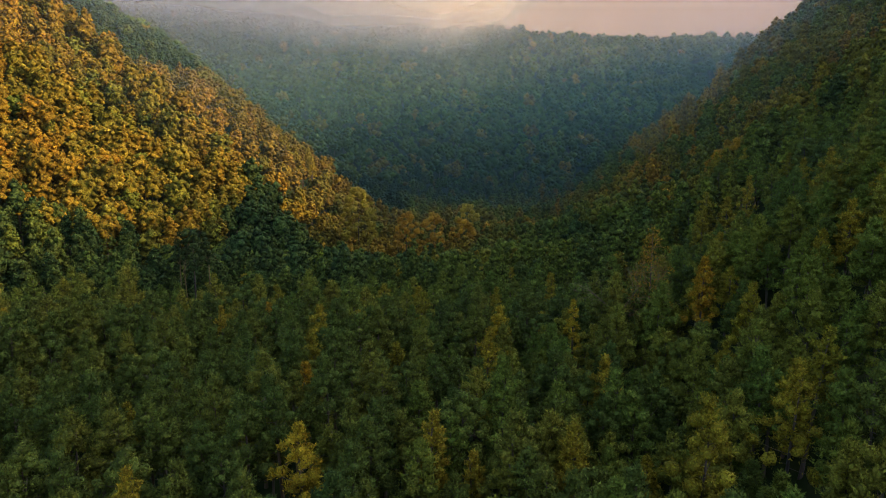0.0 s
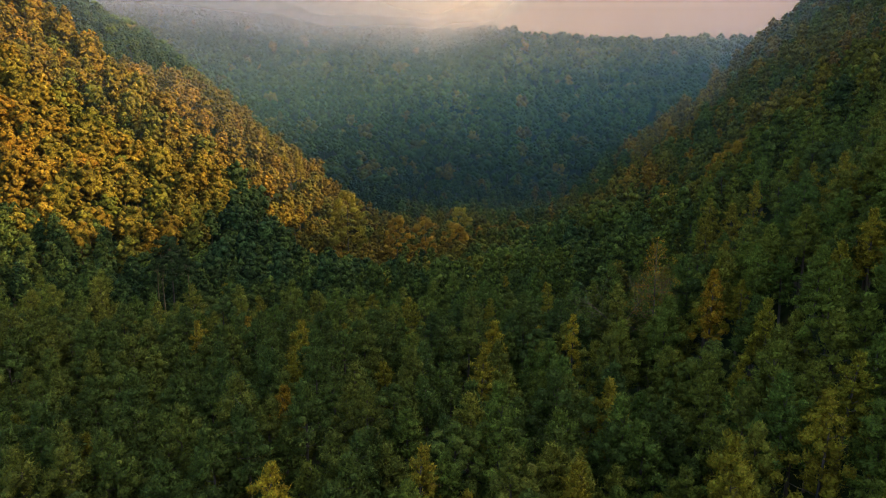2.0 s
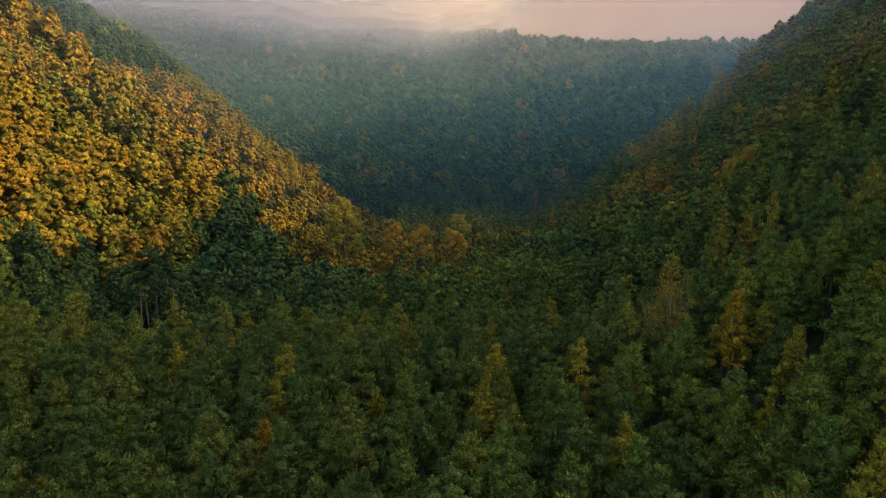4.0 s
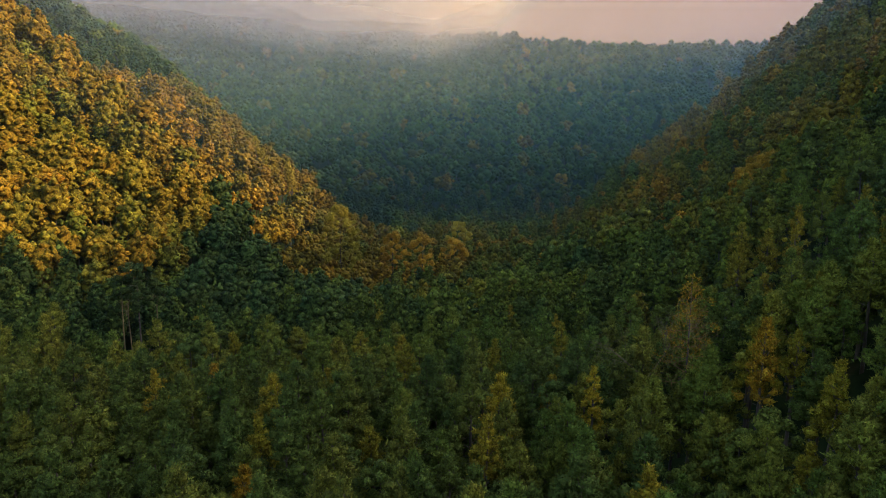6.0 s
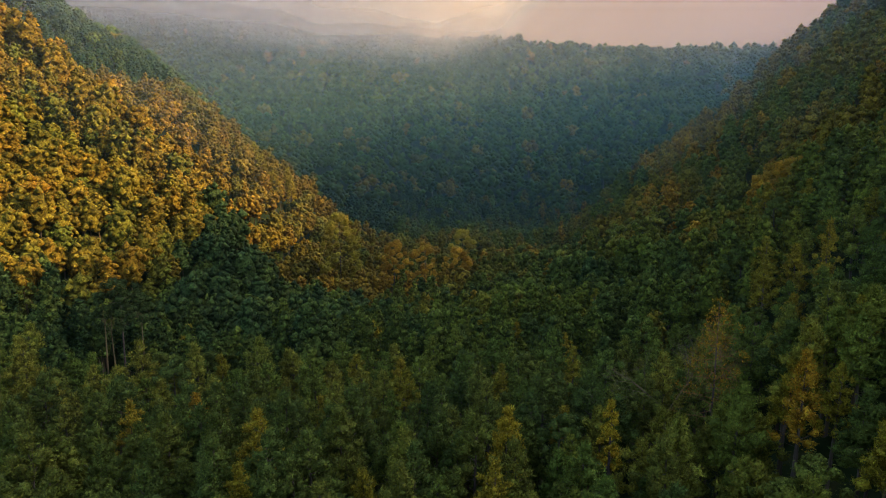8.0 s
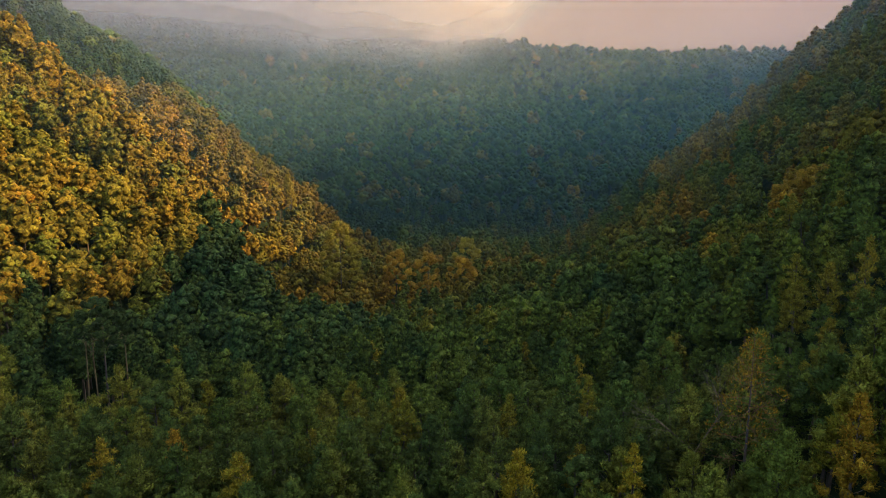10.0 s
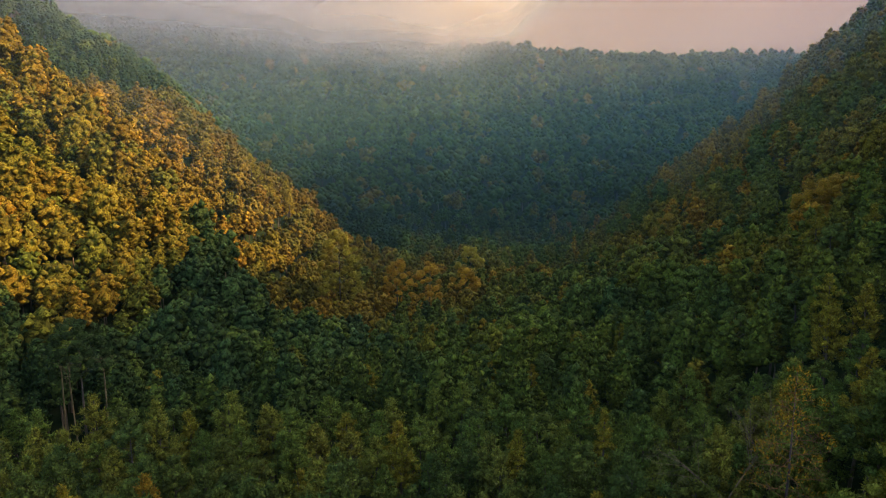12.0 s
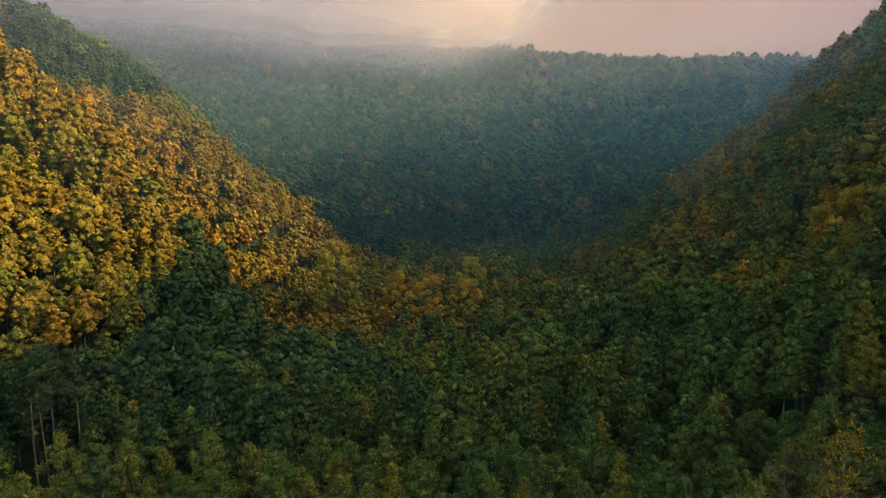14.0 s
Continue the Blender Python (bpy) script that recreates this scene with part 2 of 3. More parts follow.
ICO_V = np.array([(0, -1, -1.618), (0, 1, -1.618), (0, -1, 1.618), (0, 1, 1.618), (-1, -1.618, 0), (1, -1.618, 0),
                  (-1, 1.618, 0), (1, 1.618, 0), (-1.618, 0, -1), (-1.618, 0, 1), (1.618, 0, -1), (1.618, 0, 1)]) / 1.902
ICO_F = np.array([[a, b, c] for a in range(12) for b in range(a + 1, 12) for c in range(b + 1, 12)
                  if max(np.linalg.norm(ICO_V[a] - ICO_V[b]), np.linalg.norm(ICO_V[b] - ICO_V[c]), np.linalg.norm(ICO_V[a] - ICO_V[c])) < 1.06])
FLIP = (np.cross(ICO_V[ICO_F[:, 1]] - ICO_V[ICO_F[:, 0]], ICO_V[ICO_F[:, 2]] - ICO_V[ICO_F[:, 0]]) * ICO_V[ICO_F[:, 0]]).sum(1) < 0
ICO_F[FLIP] = ICO_F[FLIP][:, ::-1]


def crown_shape(kind, height, radius, clumps, count, size, rng):
    """Vertices and triangles of a crown: uneven leaf masses with loose leaves round them. Also the clump centres."""
    c, o, s = crown_clumps(kind, height, radius, clumps, rng)
    flat = 0.78 if kind == "pine" else 0.85
    core = 0.76 if kind == "pine" else 0.92
    cv = c[:, None] + ICO_V[None] * (s * core)[:, None, None] * rng.uniform(0.62, 1.3, (clumps, 12, 1)) * np.array([1, 1, flat])
    cf = ICO_F[None] + (np.arange(clumps) * 12)[:, None, None]
    lv = leaves(c, o, count, size, s, rng, flat, 2.4 if kind == "pine" else 1.5, kind == "pine")
    v = np.concatenate([cv.reshape(-1, 3), lv])
    f = np.concatenate([cf.reshape(-1, 3), np.arange(len(lv)).reshape(-1, 3) + clumps * 12])
    return v, f, c


def finer(v, f):
    """Splits each triangle of a ball in four."""
    mid, out, vs = {}, [], list(map(tuple, v))

    def half(a, b):
        key = (min(a, b), max(a, b))
        if key not in mid:
            p = (np.array(vs[a]) + np.array(vs[b])) / 2
            mid[key] = len(vs)
            vs.append(tuple(p / np.linalg.norm(p)))
        return mid[key]
    for a, b, c in f:
        ab, bc, ca = half(a, b), half(b, c), half(c, a)
        out += [(a, ab, ca), (ab, b, bc), (ca, bc, c), (ab, bc, ca)]
    return np.array(vs), np.array(out)


BALL_1 = finer(ICO_V, ICO_F)


OCTA_V = np.array([(1, 0, 0), (0, 1, 0), (-1, 0, 0), (0, -1, 0), (0, 0, 1), (0, 0, -1)], float)
OCTA_F = np.array([(0, 1, 4), (1, 2, 4), (2, 3, 4), (3, 0, 4), (1, 0, 5), (2, 1, 5), (3, 2, 5), (0, 3, 5)])


def billowed_crown(kind, height, radius, tufts, loose, size, rng):
    """A crown of a few large swellings, set all over with small leaf tufts and loose sprays."""
    ways = rng.normal(size=(9, 3)) + (0, 0, 0.4)
    ways /= np.linalg.norm(ways, axis=1)[:, None]
    wide, strong = rng.uniform(0.5, 0.8, 9), rng.uniform(0.5, 1.0, 9)

    def surface(u, scale):
        off = np.arccos(np.clip(u @ ways.T, -1, 1)) / wide
        swell = (strong * np.sqrt(np.clip(1 - off ** 2, 0, 1))).max(1)
        k = (1 + u[:, 2]) / 2
        flat = np.maximum(np.hypot(u[:, 0], u[:, 1]), 1e-6)
        if kind == "pine":
            low, prof = 0.40, np.clip(1 - k ** 1.7, 0, 1) ** 0.85 * (1.0 - 0.5 * np.clip(0.12 - k, 0, 1) / 0.12)
        else:
            low, prof = 0.36, flat * (0.94 + 0.12 * k)
        grow = (0.66 + 0.40 * swell) * scale
        mid_h = height * (low + 1) / 2
        z = mid_h + height * (1 - low) * (k - 0.5) * (0.80 + 0.22 * swell) * (0.5 + 0.5 * scale)
        return np.stack([u[:, 0] / flat * radius * prof * grow, u[:, 1] / flat * radius * prof * grow, z], -1)
    ball = BALL_1 if tufts > 16 else (ICO_V, ICO_F)
    core = surface(ball[0], 0.80)
    n = np.arange(tufts) + 0.5
    up, turn = 1 - 1.75 * n / tufts, n * 2.39996
    u = np.stack([np.sqrt(1 - up ** 2) * np.cos(turn), np.sqrt(1 - up ** 2) * np.sin(turn), up], -1) + rng.normal(size=(tufts, 3)) * 0.12
    u /= np.linalg.norm(u, axis=1)[:, None]
    at = surface(u, 0.95)
    big = radius * (1.3 if kind == "pine" else 1.55) / math.sqrt(tufts) * rng.uniform(0.65, 1.35, tufts)
    tv = at[:, None] + OCTA_V[None] * big[:, None, None] * rng.uniform(0.7, 1.35, (tufts, 6, 1)) * (1, 1, 0.8) + rng.normal(size=(tufts, 6, 3)) * 0.10 * radius / 3
    tf = OCTA_F[None] + (np.arange(tufts) * 6)[:, None, None] + len(core)
    pick = rng.integers(0, tufts, loose)
    o = u[pick] + (0, 0, 0.3)
    lv = leaves(at[pick], o / np.linalg.norm(o, axis=1)[:, None], 1, size, big[pick] * 1.15, rng, 0.8, 2.0, True)
    v = np.concatenate([core, tv.reshape(-1, 3), lv])
    f = np.concatenate([ball[1], tf.reshape(-1, 3), np.arange(len(lv)).reshape(-1, 3) + len(core) + 6 * tufts])
    return v, f


def crown_mesh(name, kind, height, radius, clumps, count, size, rng, leaf):
    v, f, c = crown_shape(kind, height, radius, clumps, count, size, rng)
    me = bpy.data.meshes.new(name)
    fill(me, v, f)
    me.materials.append(leaf)
    return me, c


def fill(me, v, f):
    """A mesh from arrays of vertices and triangles."""
    me.vertices.add(len(v))
    me.loops.add(3 * len(f))
    me.polygons.add(len(f))
    me.vertices.foreach_set("co", v.astype(np.float32).ravel())
    me.loops.foreach_set("vertex_index", f.astype(np.int32).ravel())
    me.polygons.foreach_set("loop_start", np.arange(0, 3 * len(f), 3, dtype=np.int32))
    me.update(calc_edges=True)
    me.shade_smooth()


def trunk_mesh(name, height, c, rng):
    """Tapered, slightly bent trunk with limbs out to some of the clumps."""
    bm = bmesh.new()

    def tube(points, radii, sides):
        rings = []
        for p, r in zip(points, radii):
            rings.append([bm.verts.new((p[0] + r * math.cos(a), p[1] + r * math.sin(a), p[2])) for a in np.arange(sides) * 2 * math.pi / sides])
        for a, b in zip(rings, rings[1:]):
            for k in range(sides):
                bm.faces.new((a[k], a[(k + 1) % sides], b[(k + 1) % sides], b[k]))
    bend = rng.uniform(-0.5, 0.5, 2)
    hs = np.array([-0.6, 0.4, height * 0.3, height * 0.6, height * 0.93])
    axis = [(bend[0] * (h / height) ** 2, bend[1] * (h / height) ** 2, h) for h in hs]
    tube(axis, [0.36, 0.25, 0.2, 0.14, 0.03], 7)
    for k in range(0, len(c), max(1, len(c) // 14)):
        h = max(c[k][2] - 0.9, height * 0.25)
        a = np.array((bend[0] * (h / height) ** 2, bend[1] * (h / height) ** 2, h))
        tube([a, (a + c[k]) / 2 + (0, 0, -0.15), c[k]], [0.08, 0.055, 0.02], 4)
    me = bpy.data.meshes.new(name)
    bm.to_mesh(me)
    bm.free()
    me.materials.append(bark)
    me.shade_smooth()
    return me


def make_tree(name, kind, leaf, label, height, radius, clumps, count, size):
    root = new(name)
    crown, c = crown_mesh("crown", kind, height, radius, clumps, count, size, rng, leaf)
    for part_name, me in (("trunk", trunk_mesh("trunk", height, c, rng)), ("crown", crown)):
        ob = new(part_name, me)
        ob.parent = root
    return tagged(root, label, "tree", "trees of the near pine wood")


def grid_places(x0, x1, y0, y1, gap, rng):
    gx, gy = np.meshgrid(np.arange(x0, x1, gap), np.arange(y0, y1, gap * 0.9))
    gx = gx + (np.arange(gx.shape[0]) % 2)[:, None] * gap * 0.5
    p = np.stack([gx.ravel(), gy.ravel()], -1)
    return p + rng.uniform(-0.33, 0.33, p.shape) * gap


def limb(bm, a, b, ra, rb, sides=4):
    """A tapered piece of wood from a to b."""
    a, b = Vector(a), Vector(b)
    q = (b - a).to_track_quat("Z", "Y")
    rings = []
    for p, r in ((a, ra), (b, rb)):
        rings.append([bm.verts.new(p + q @ Vector((r * math.cos(k * 6.2832 / sides), r * math.sin(k * 6.2832 / sides), 0))) for k in range(sides)])
    for k in range(sides):
        bm.faces.new((rings[0][k], rings[0][(k + 1) % sides], rings[1][(k + 1) % sides], rings[1][k]))


def twigs(bm, a, way, length, r, depth):
    """Bare, forking branches."""
    b = Vector(a) + way * length
    limb(bm, a, b, r, r * 0.55)
    if depth:
        for _ in range(3):
            turn = Vector(rng.normal(size=3)) * 0.55
            twigs(bm, Vector(a).lerp(b, rng.uniform(0.55, 1.0)), (way + turn + Vector((0, 0, 0.12))).normalized(), length * rng.uniform(0.5, 0.75), r * 0.5, depth - 1)


def mesh_part(name, bm, mat, parent, label=""):
    me = bpy.data.meshes.new(name)
    bm.to_mesh(me)
    bm.free()
    me.materials.append(mat)
    ob = new(name, me)
    ob.parent = parent
    return tagged(ob, label)


def dead_pine(x, y, top):
    """A dying pine: bare whorled branches and a little rusty foliage."""
    z = ground_z(x, y)
    height = top - z
    root = tagged(new("dead_pine_tree"), "dying pine tree with bare rusty twigs", "tree")
    root.matrix_basis = pose(x, y, z)
    bm = bmesh.new()
    limb(bm, (0, 0, -0.4), (0.15, 0.1, height * 0.6), 0.22, 0.12, 7)
    limb(bm, (0.15, 0.1, height * 0.6), (0, 0.2, height), 0.12, 0.02, 6)
    trunk = mesh_part("trunk", bm, bark, root)
    for k in range(46):
        h = height * (0.42 + 0.56 * k / 46)
        a = k * 2.4 + rng.uniform(-0.3, 0.3)
        reach = 0.5 + 4.8 * (1 - k / 46) ** 0.7
        bm = bmesh.new()
        twigs(bm, (0.1, 0.1, h), Vector((math.cos(a), math.sin(a), rng.uniform(-0.15, 0.25))).normalized(), reach * 0.62, 0.034, 2)
        mesh_part("branch", bm, rust_wood, trunk, "bare rusty branch")
    c, o, sz = crown_clumps("pine", height, 4.2, 30, rng)
    v = leaves(c, o, 44, 0.18, sz * 1.1, rng, 0.5, 2.4, True)
    me = bpy.data.meshes.new("crown")
    fill(me, v, np.arange(len(v)).reshape(-1, 3))
    me.materials.append(brown_leaf)
    ob = new("crown", me)
    ob.parent = root


def snag(x, y, top, lean, width, tall=0.55):
    """A leafless broken tree with pale forked limbs."""
    z = ground_z(x, y)
    height = top - z
    root = tagged(new("bare_tree"), "leafless dead tree with pale forked branches", "tree")
    root.matrix_basis = pose(x, y, z)
    bm = bmesh.new()
    fork = Vector((lean * height * 0.3, 0, height * tall))
    limb(bm, (0, 0, -0.4), fork, 0.17, 0.11, 6)
    trunk = mesh_part("trunk", bm, pale_wood, root)
    for k in range(4):
        bm = bmesh.new()
        way = Vector((rng.uniform(-1, 1) * width, rng.uniform(-0.6, 0.6) * width, 1)).normalized()
        twigs(bm, fork, way, height * (1 - tall) * 0.6, 0.075, 3)
        mesh_part("branch", bm, pale_wood, trunk)


def special(name, kind, leaf, label, x, y, top, radius, clumps, count, size):
    """One tree that stands out, its tip at a known height."""
    z = ground_z(x, y)
    height = max(top - z, 7.0)
    t = make_tree(name, kind, leaf, label, height, radius, clumps, count, size)
    t.matrix_basis = pose(x, y, z - 0.2, 0, 0, rng.uniform(0, 360))
    del t["group"]
    marks.append((x, y, radius))


marks = []
BIG = "wide spreading tree with russet brown leaves"
special("spreading_tree", "broad", brown_leaf, BIG, 95, 214, 66, 9.5, 96, 30, 0.35)
special("spreading_tree", "broad", brown_leaf, BIG, 108, 214, 66, 7.5, 70, 30, 0.35)
special("spreading_tree", "broad", olive_leaf, "wide rounded tree with ochre yellow leaves", -37, 299, 38, 9.0, 90, 26, 0.4)
special("orange_tree", "broad", orange_leaf, "small round tree with orange autumn leaves", -4, 286, 29, 5.4, 34, 26, 0.35)
special("orange_tree", "broad", orange_leaf, "round tree with orange brown leaves", 9, 302, 24, 5.6, 34, 26, 0.35)
special("orange_tree", "broad", orange_leaf, "round tree with orange autumn leaves", -16, 300, 27, 5.4, 34, 26, 0.35)
special("orange_tree", "broad", yellow_leaf, "umbrella shaped tree with yellow leaves", 12, 330, 26, 6.4, 34, 26, 0.4)
special("orange_tree", "broad", brown_leaf, "slender tree with a small rusty crown", 5, 249, 20, 2.4, 16, 26, 0.3)
special("orange_tree", "broad", orange_leaf, "distant round tree with orange leaves", 83, 478, 31, 5.6, 18, 22, 0.6)
special("russet_tree", "broad", brown_leaf, "round tree with russet leaves", 78, 288, 45, 4.6, 24, 30, 0.4)
special("broadleaf_tree", "broad", broad_leaf, "small round bright green broadleaf tree", 82, 209, 54, 3.2, 24, 36, 0.28)
special("yellow_tree", "broad", yellow_leaf, "sunlit pale yellow tree on the hillside", -146, 392, 84, 4.8, 20, 24, 0.5)
OLIVE_LABEL = "olive yellow pine tree with thinning needles"
for x, y, top, r, leaf in ((61, 138, 63, 2.6, olive_leaf), (40, 103, 55, 3.0, brown_leaf), (25.3, 61, 51.5, 4.2, olive_leaf), (-14.8, 65.5, 46.5, 3.4, yellow_leaf), (36, 66, 53, 3.6, olive_leaf), (-19.4, 92, 42.5, 2.8, brown_leaf),
                           (-32.6, 124, 41, 3.0, brown_leaf), (-20.6, 111, 44.5, 3.2, olive_leaf), (9.7, 114, 43.5, 3.4, yellow_leaf),
                           (22, 112, 45.5, 2.0, yellow_leaf), (21.8, 135, 43.5, 2.4, olive_leaf), (44.5, 104, 53, 2.4, olive_leaf)):
    special("yellowing_pine_tree", "pine", leaf, OLIVE_LABEL if leaf != brown_leaf else "rusty brown pine tree with dry needles", x, y, top, r, 36, 38, 0.2)
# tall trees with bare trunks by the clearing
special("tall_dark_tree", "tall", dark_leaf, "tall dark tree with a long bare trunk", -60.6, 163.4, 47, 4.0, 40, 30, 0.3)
for x, y in ((-79, 352), (-73, 347), (-67, 356), (-84, 360), (-70, 363)):
    special("tall_pine_tree", "pine", yellow_leaf, "tall sunlit pine tree with a slim bare trunk", x, y, ground_z(x, y) + 20, 3.6, 24, 26, 0.4)
dead_pine(35.8, 116, 56.5)
snag(33.2, 120.5, 50, -0.2, 1.3)
snag(38.8, 128, 47.5, 0.3, 1.5)
snag(-64.6, 164.0, 40.5, 0.1, 0.3, 0.85)
snag(-63.2, 165.2, 39, -0.05, 0.3, 0.8)
snag(-57.8, 165.5, 40, 0.05, 0.3, 0.85)
snag(94, 314, 56, -0.2, 0.9, 0.6)
marks += [(35.8, 115, 3.6), (33.2, 119, 3.0), (38.8, 126, 2.6), (-64, 163, 4.0), (-58.5, 156, 8.5), (94, 312, 3.0)]


def clear_of_marks(p):
    keep = np.ones(len(p), bool)
    for x, y, r in marks:
        keep &= np.hypot(p[:, 0] - x, p[:, 1] - y) > 0.75 * r + 1.5
    return p[keep]


# the near wood: each tree a thing of its own
PINES = [make_tree("pine_tree", "pine", pine_leaf, "tall dark green pine tree with tufted needles", 15.5 + 0.5 * k, 3.35 + 0.2 * (k % 3), 38, 24, 0.28) for k in range(6)]
DEEPS = [make_tree("dark_pine_tree", "pine", deep_leaf, "tall blackish green pine tree with dense needles", 15.0 + 0.8 * k, 3.35 + 0.15 * k, 38, 24, 0.28) for k in range(4)]
OLIVES = [make_tree("yellowing_pine_tree", "pine", olive_leaf, "olive yellow pine tree with thinning needles", 15.5 + k, 2.9, 46, 22, 0.25) for k in range(2)]
BROADS = [make_tree("broadleaf_tree", "broad", broad_leaf, "green broadleaf tree with a clumped round crown", 14.0 + k, 3.2, 46, 20, 0.26) for k in range(2)]
firsts = {id(t): True for t in PINES + DEEPS + OLIVES + BROADS}


def plant(kinds, x, y, sc):
    tree = kinds[rng.integers(len(kinds))]
    tall = sc * rng.uniform(0.94, 1.08)
    m = Matrix.LocRotScale((x, y, ground_z(x, y) - 0.2), Euler((rng.uniform(-0.05, 0.05), rng.uniform(-0.05, 0.05), rng.uniform(0, 6.28))), None)
    if firsts.pop(id(tree), None):
        tree.matrix_basis = m
    else:
        tree = copy_thing(tree, m)
    tree.scale = (sc, sc, tall)


near = grid_places(-150, 150, 42, 190, 4.95, rng)
near = near[np.abs(near[:, 0]) < 0.69 * near[:, 1] + 9]
near = clear_of_marks(near[np.argsort(near[:, 1])])
joined_pines, left_over = [], {"pine": 300, "dark": 300}
for x, y in near:
    k = rng.uniform()
    pine_share = 0.80 if x > -12 else 0.90
    kinds = OLIVES if k < pine_share + 0.07 + 0.0008 * x else BROADS
    if k < pine_share:
        sort = "dark" if rng.uniform() < 0.70 - 0.012 * x else "pine"
        if not left_over[sort]:
            sort = "dark" if sort == "pine" else "pine"
        if not left_over[sort]:
            joined_pines.append((x, y))
            continue
        left_over[sort] -= 1
        kinds = DEEPS if sort == "dark" else PINES
    plant(kinds, x, y, rng.uniform(0.80, 1.12))


def with_trunk(v, f, height):
    """Adds a thin three-sided trunk to a crown; also says which triangles are bark."""
    a = np.arange(3) * 2.0944
    ring = np.stack([np.cos(a), np.sin(a), 0 * a], -1)
    n = len(v)
    v = np.concatenate([v, ring * 0.24 + (0, 0, -0.5), ring * 0.07 + (0, 0, height * 0.85)])
    t = np.array([(n + k, n + (k + 1) % 3, n + 3 + k) for k in range(3)] + [(n + (k + 1) % 3, n + 3 + (k + 1) % 3, n + 3 + k) for k in range(3)])
    return v, np.concatenate([f, t]), np.r_[np.zeros(len(f), np.int32), np.ones(6, np.int32)]


def make_forest(name, label, places, kinds, height, radius, tufts, loose, size, tint, leaf=forest_leaf):
    """Woods too many to count: real crowns and trunks, joined."""
    temps = [with_trunk(*billowed_crown(kinds[k % len(kinds)], height, radius, tufts, loose, size, rng), height) for k in range(12)]
    rows, faces, tints, slots, at_v = [], [], [], [], 0
    for x, y in places:
        v, f, slot = temps[rng.integers(12)]
        a, sc = rng.uniform(0, 6.28), rng.uniform(0.72, 1.22)
        ca, sa = math.cos(a) * sc, math.sin(a) * sc
        rows.append(np.stack([v[:, 0] * ca - v[:, 1] * sa + x, v[:, 0] * sa + v[:, 1] * ca + y,
                              v[:, 2] * sc * rng.uniform(0.88, 1.2) + ground_z(x, y)], -1))
        faces.append(f + at_v)
        slots.append(slot)
        at_v += len(v)
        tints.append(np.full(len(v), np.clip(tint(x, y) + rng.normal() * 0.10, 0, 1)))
    me = bpy.data.meshes.new(name)
    fill(me, np.concatenate(rows), np.concatenate(faces))
    at = me.attributes.new("tint", "FLOAT", "POINT")
    at.data.foreach_set("value", np.concatenate(tints).astype(np.float32))
    me.materials.append(leaf)
    me.materials.append(bark)
    me.polygons.foreach_set("material_index", np.concatenate(slots))
    return tagged(new(name, me), label, "forest", kind="stuff")


def open_to_valley(p):
    """Whether a tree top stands clear of the ridges, as looked at from the mouth of the valley."""
    x, y = p[:, 0] / S, p[:, 1] / S
    z = canopy(x, y) + 1.5
    clear = np.zeros(len(p), bool)
    for eye_y, eye_z in ((0, 0), (18, 0.5), (34, 1.5)):
        least = np.full(len(p), 99.0)
        for k in np.linspace(0.15, 0.965, 60):
            yy = eye_y + (y - eye_y) * k
            least = np.minimum(least, eye_z + (z - eye_z) * k - canopy(x * k, yy))
        clear |= least > -2.5
    return clear


def hill_light_tint(x, y):
    # leaf tint that also carries the hill's sun and shade; the back hill's shade is painted
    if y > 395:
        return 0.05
    # clump of dark round trees, its shade put into the tint
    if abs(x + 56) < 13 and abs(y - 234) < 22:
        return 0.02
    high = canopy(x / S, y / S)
    # painted shade at the foot, and a paler sunlit band just above it
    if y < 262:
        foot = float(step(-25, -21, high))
        lit_lime = 0.18 * math.exp(-((high + 16.5) / 4.0) ** 2)
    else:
        foot, lit_lime = 1.0, 0.0
    return 0.11 + (0.58 - lit_lime + 0.14 * math.sin(x * 0.05 + 1) * math.sin(y * 0.043)) * foot


def valley_tint(x, y):
    """Autumn colour gathers round the valley's end; light on the right slope is put into the tint."""
    # the step at x > 60 paints the right slope's hazy brightness
    tone = 0.27 + 0.16 * math.sin(x * 0.09 + 0.5) * math.sin(y * 0.07) + 0.18 * (x > 60)
    tone += 0.5 * (rng.uniform() < 0.06 + 0.06 * (x > 60))
    # first term: sunlit strip near the right crest, painted; second: autumn trees
    tone += 0.42 * math.exp(-((y - 346) / 20) ** 2) * (88 < x < 165) + 0.30 * math.exp(-((x - 5) / 60) ** 2 - ((y - 330) / 60) ** 2)
    return tone


make_forest("pine_forest", "dark green pine wood in the shade of the mountain", joined_pines, ["pine"], 16.0, 3.4, 48, 250, 0.32,
            lambda x, y: float(np.clip(0.23 + 0.002 * x, 0.08, 0.36)))
mid = grid_places(-330, 330, 187, 460, 5.4, rng)
mid = clear_of_marks(mid[np.abs(mid[:, 0]) < 0.67 * mid[:, 1] + 12])
far = grid_places(-440, 440, 460, 770, 7.2, rng)
far = far[np.abs(far[:, 0]) < 0.66 * far[:, 1] + 10]
mid_open, far_open = open_to_valley(mid), open_to_valley(far)
lefts = mid[mid_open & (mid[:, 0] < -20)]
rights = mid[mid_open & (mid[:, 0] >= -20)]
make_forest("hillside_forest", "sunlit yellow green mixed forest on a steep hillside", lefts, ["broad", "broad", "broad", "pine"], 14.5, 3.7, 34, 26, 0.5, hill_light_tint)
make_forest("valley_forest", "shaded dark green forest on the valley floor and slope", rights, ["pine", "broad", "pine"], 15.5, 3.5, 30, 76, 0.42,
            valley_tint)
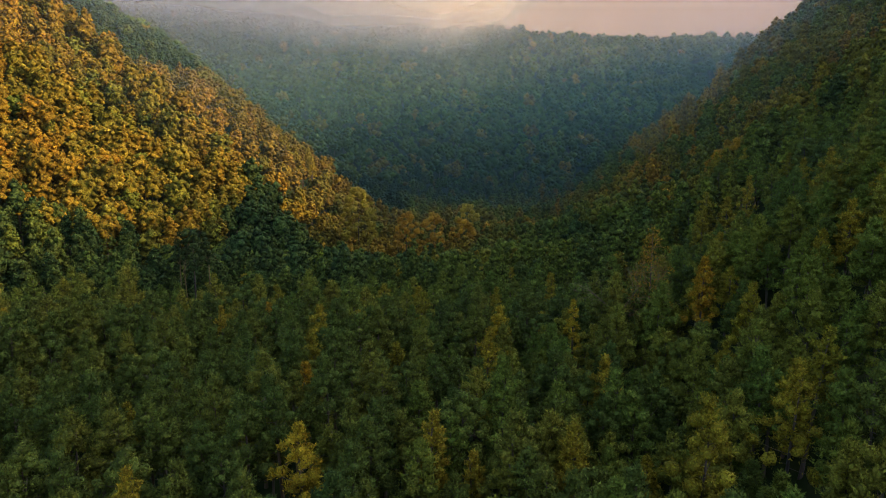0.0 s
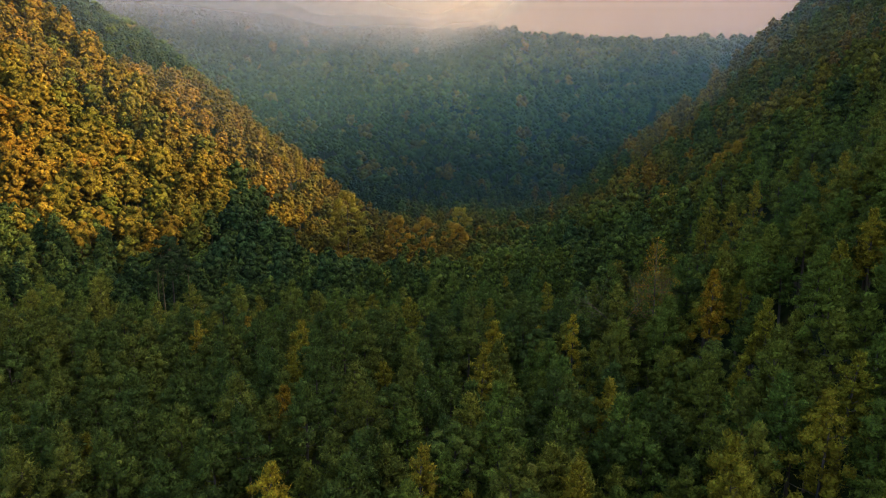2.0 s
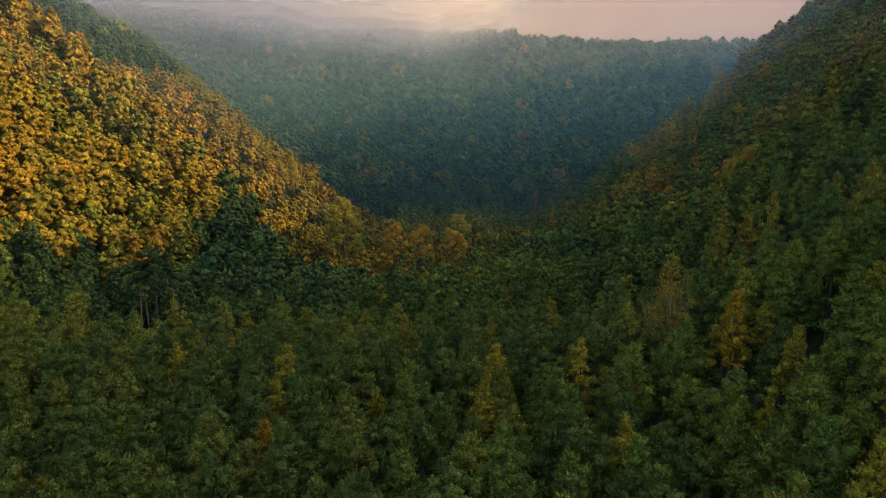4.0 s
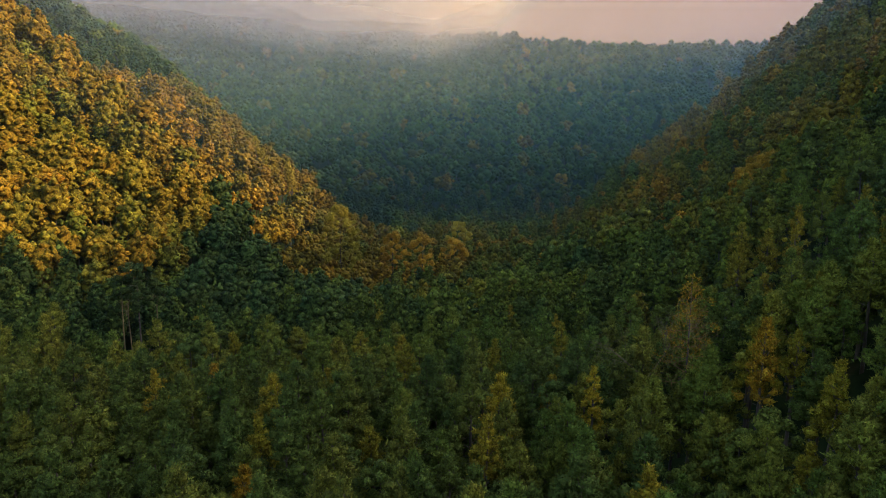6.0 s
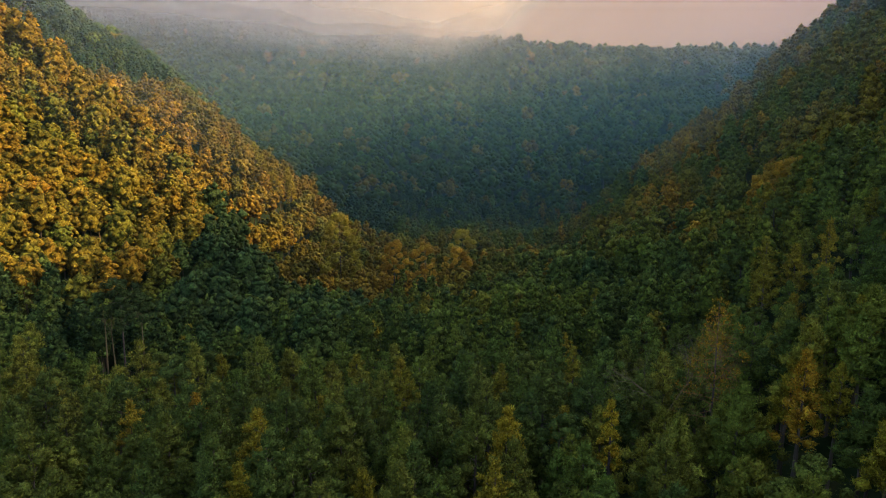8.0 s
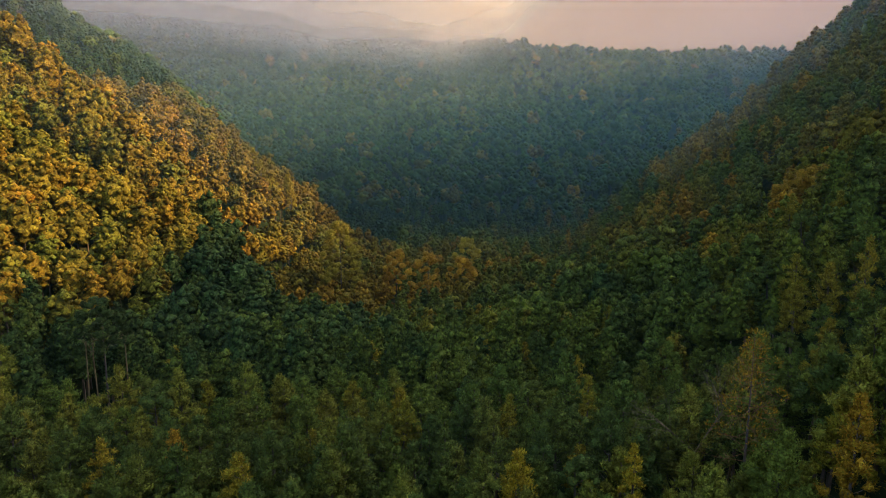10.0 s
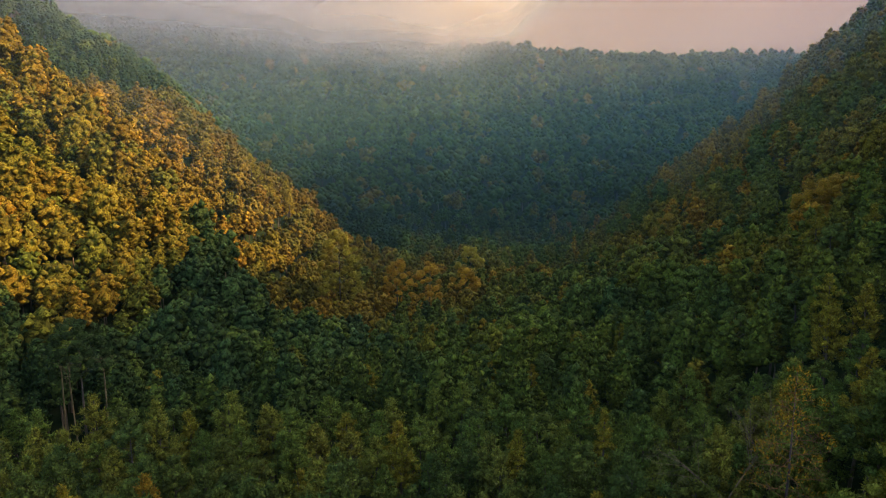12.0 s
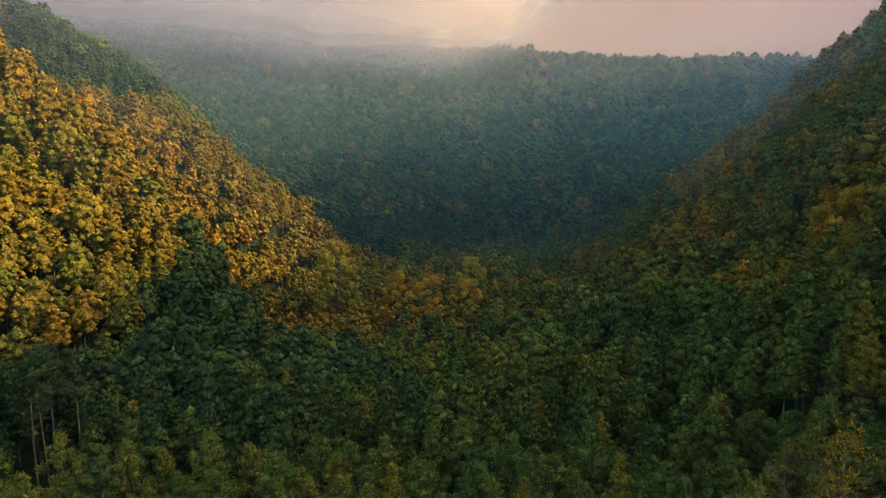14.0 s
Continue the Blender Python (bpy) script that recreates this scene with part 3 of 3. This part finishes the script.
make_forest("distant_forest", "hazy green forest on the distant mountain slope", far[far_open], ["broad", "broad", "pine"], 13.0, 4.8, 13, 0, 0.9,
            lambda x, y: 0.8 if rng.uniform() < (0.12 if y < 520 else 0.05) else 0.24 + 0.22 * math.sin(x * 0.035 + 0.8) * math.sin(y * 0.05) + 0.1 * math.sin(x * 0.11), distant_leaf)
backs = np.concatenate([mid[~mid_open], far[~far_open]])
make_forest("hidden_forest", "green forest on the far sides of the ridges", backs[::5], ["broad", "pine"], 14.0, 4.2, 5, 0, 1.4, lambda x, y: 0.25, distant_leaf)


# ---- mist and sky ----
def mist_material(name, haze, cloud, base, lift):
    """Haze painted on a mostly see-through sheet that takes daylight, thicker aloft. base, lift: heights where the
    cloud begins and is full.
    """
    m, t, p = material(name)
    t.nodes.remove(p)
    co = t.nodes.new("ShaderNodeNewGeometry").outputs["Position"]
    sep = t.nodes.new("ShaderNodeSeparateXYZ")
    t.links.new(co, sep.inputs[0])
    n = node(t, "ShaderNodeTexNoise", Scale=0.0035, Detail=4.0, Roughness=0.5)
    t.links.new(co, n.inputs["Vector"])

    def calc(op, a, b=0.0, c=0.0):
        k = t.nodes.new("ShaderNodeMath")
        k.operation = op
        for slot, value in enumerate((a, b, c)):
            if isinstance(value, (int, float)):
                k.inputs[slot].default_value = value
            else:
                t.links.new(value, k.inputs[slot])
        return k.outputs[0]

    # the cloud hangs lower towards the west
    z = calc("ADD", sep.outputs[2], calc("MULTIPLY", n.outputs[0], 60.0))
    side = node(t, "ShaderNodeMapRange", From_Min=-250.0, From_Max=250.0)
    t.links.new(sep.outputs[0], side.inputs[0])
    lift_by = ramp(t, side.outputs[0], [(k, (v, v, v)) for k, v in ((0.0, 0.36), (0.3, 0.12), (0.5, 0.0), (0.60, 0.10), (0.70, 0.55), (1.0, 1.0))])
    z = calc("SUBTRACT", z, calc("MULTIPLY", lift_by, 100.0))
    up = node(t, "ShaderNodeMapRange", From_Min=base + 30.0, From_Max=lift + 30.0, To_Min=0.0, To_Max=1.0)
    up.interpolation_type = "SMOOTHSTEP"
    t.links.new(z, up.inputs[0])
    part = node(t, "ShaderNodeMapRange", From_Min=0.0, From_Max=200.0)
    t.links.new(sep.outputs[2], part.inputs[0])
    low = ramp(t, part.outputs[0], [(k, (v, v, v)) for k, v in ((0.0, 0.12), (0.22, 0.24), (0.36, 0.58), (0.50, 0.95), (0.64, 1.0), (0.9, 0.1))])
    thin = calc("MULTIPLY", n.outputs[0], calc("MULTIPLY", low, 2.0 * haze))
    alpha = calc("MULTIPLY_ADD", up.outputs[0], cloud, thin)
    # painted tones: blue green low down; aloft grey in the west, warm glow mid-valley
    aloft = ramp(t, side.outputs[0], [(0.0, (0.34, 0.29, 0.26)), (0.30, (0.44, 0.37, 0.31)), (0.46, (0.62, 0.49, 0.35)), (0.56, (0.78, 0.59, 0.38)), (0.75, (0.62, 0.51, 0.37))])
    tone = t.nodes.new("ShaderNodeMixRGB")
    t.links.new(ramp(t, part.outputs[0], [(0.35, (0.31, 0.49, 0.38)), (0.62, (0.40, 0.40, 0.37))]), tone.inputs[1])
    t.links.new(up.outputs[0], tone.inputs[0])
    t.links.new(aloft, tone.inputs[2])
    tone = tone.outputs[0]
    d = node(t, "ShaderNodeBsdfDiffuse")
    tl = node(t, "ShaderNodeBsdfTranslucent")
    t.links.new(tone, d.inputs[0])
    t.links.new(tone, tl.inputs[0])
    both = node(t, "ShaderNodeMixShader", Fac=0.5)
    t.links.new(d.outputs[0], both.inputs[1])
    t.links.new(tl.outputs[0], both.inputs[2])
    mix = t.nodes.new("ShaderNodeMixShader")
    t.links.new(alpha, mix.inputs[0])
    t.links.new(t.nodes.new("ShaderNodeBsdfTransparent").outputs[0], mix.inputs[1])
    t.links.new(both.outputs[0], mix.inputs[2])
    t.links.new(mix.outputs[0], t.nodes["Material Output"].inputs[0])
    return m


def mist(y, lean, haze, cloud, base, lift):
    """One veil of the mist that hangs across the valley. lean: how far it lies back, in metres for each metre of height."""
    xs = np.linspace(-620, 620, 40)
    zs = np.linspace(-40, 420, 24)
    X, Z = np.meshgrid(xs, zs)
    Y = y + lean * Z
    v = np.stack([X, Y, Z], -1).reshape(-1, 3)
    i = (np.arange(23)[:, None] * 40 + np.arange(39)).ravel()
    me = bpy.data.meshes.new("mist")
    me.from_pydata(v.tolist(), [], np.stack([i, i + 1, i + 41, i + 40], -1).tolist())
    me.shade_smooth()
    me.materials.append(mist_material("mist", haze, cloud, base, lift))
    tagged(new("mist", me), "veil of pale morning mist across the valley, haze and glow painted in", "mist", kind="stuff")


# two thin veils added nearer by, to lift the dark woods with haze
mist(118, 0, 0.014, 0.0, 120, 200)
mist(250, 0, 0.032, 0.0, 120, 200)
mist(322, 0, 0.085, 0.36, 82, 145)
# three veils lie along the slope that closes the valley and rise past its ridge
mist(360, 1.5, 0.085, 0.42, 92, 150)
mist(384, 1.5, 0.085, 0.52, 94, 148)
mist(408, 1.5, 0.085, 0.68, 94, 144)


def cloud_material():
    m, t, p = material("cloud")
    t.nodes.remove(p)
    co = t.nodes.new("ShaderNodeNewGeometry").outputs["Position"]
    n = node(t, "ShaderNodeTexNoise", Scale=0.0009, Detail=5.0, Roughness=0.5)
    t.links.new(co, n.inputs["Vector"])
    sep = t.nodes.new("ShaderNodeSeparateXYZ")
    t.links.new(co, sep.inputs[0])
    side = node(t, "ShaderNodeMapRange", From_Min=-900.0, From_Max=1900.0)
    t.links.new(sep.outputs[0], side.inputs[0])
    c = ramp(t, side.outputs[0], [(0.0, (0.52, 0.40, 0.35)), (0.30, (0.76, 0.45, 0.24)), (0.55, (0.66, 0.40, 0.26)), (1.0, (0.52, 0.33, 0.27))])
    g = node(t, "ShaderNodeMapRange", From_Min=0.3, From_Max=0.7, To_Min=0.9, To_Max=1.08)
    t.links.new(n.outputs[0], g.inputs[0])
    e = t.nodes.new("ShaderNodeEmission")
    t.links.new(c, e.inputs[0])
    k = t.nodes.new("ShaderNodeMath")
    k.operation = "MULTIPLY"
    k.inputs[1].default_value = CLOUD_GLOW
    t.links.new(g.outputs[0], k.inputs[0])
    t.links.new(k.outputs[0], e.inputs[1])
    t.links.new(e.outputs[0], t.nodes["Material Output"].inputs[0])
    return m


CLOUD_GLOW = 0.205


def make_backdrop():
    xs = np.linspace(-4000, 4000, 33)
    zs = np.linspace(-400, 1700, 9)
    X, Z = np.meshgrid(xs, zs)
    Y = 3300 - 0.00005 * X ** 2
    i = (np.arange(8)[:, None] * 33 + np.arange(32)).ravel()
    me = bpy.data.meshes.new("backdrop")
    me.from_pydata(np.stack([X, Y, Z], -1).reshape(-1, 3).tolist(), [], np.stack([i, i + 1, i + 34, i + 33], -1).tolist())
    me.shade_smooth()
    me.materials.append(cloud_material())
    tagged(new("backdrop", me), "peach coloured cloud bank glowing behind the ridge", "sky", kind="structure")


make_backdrop()
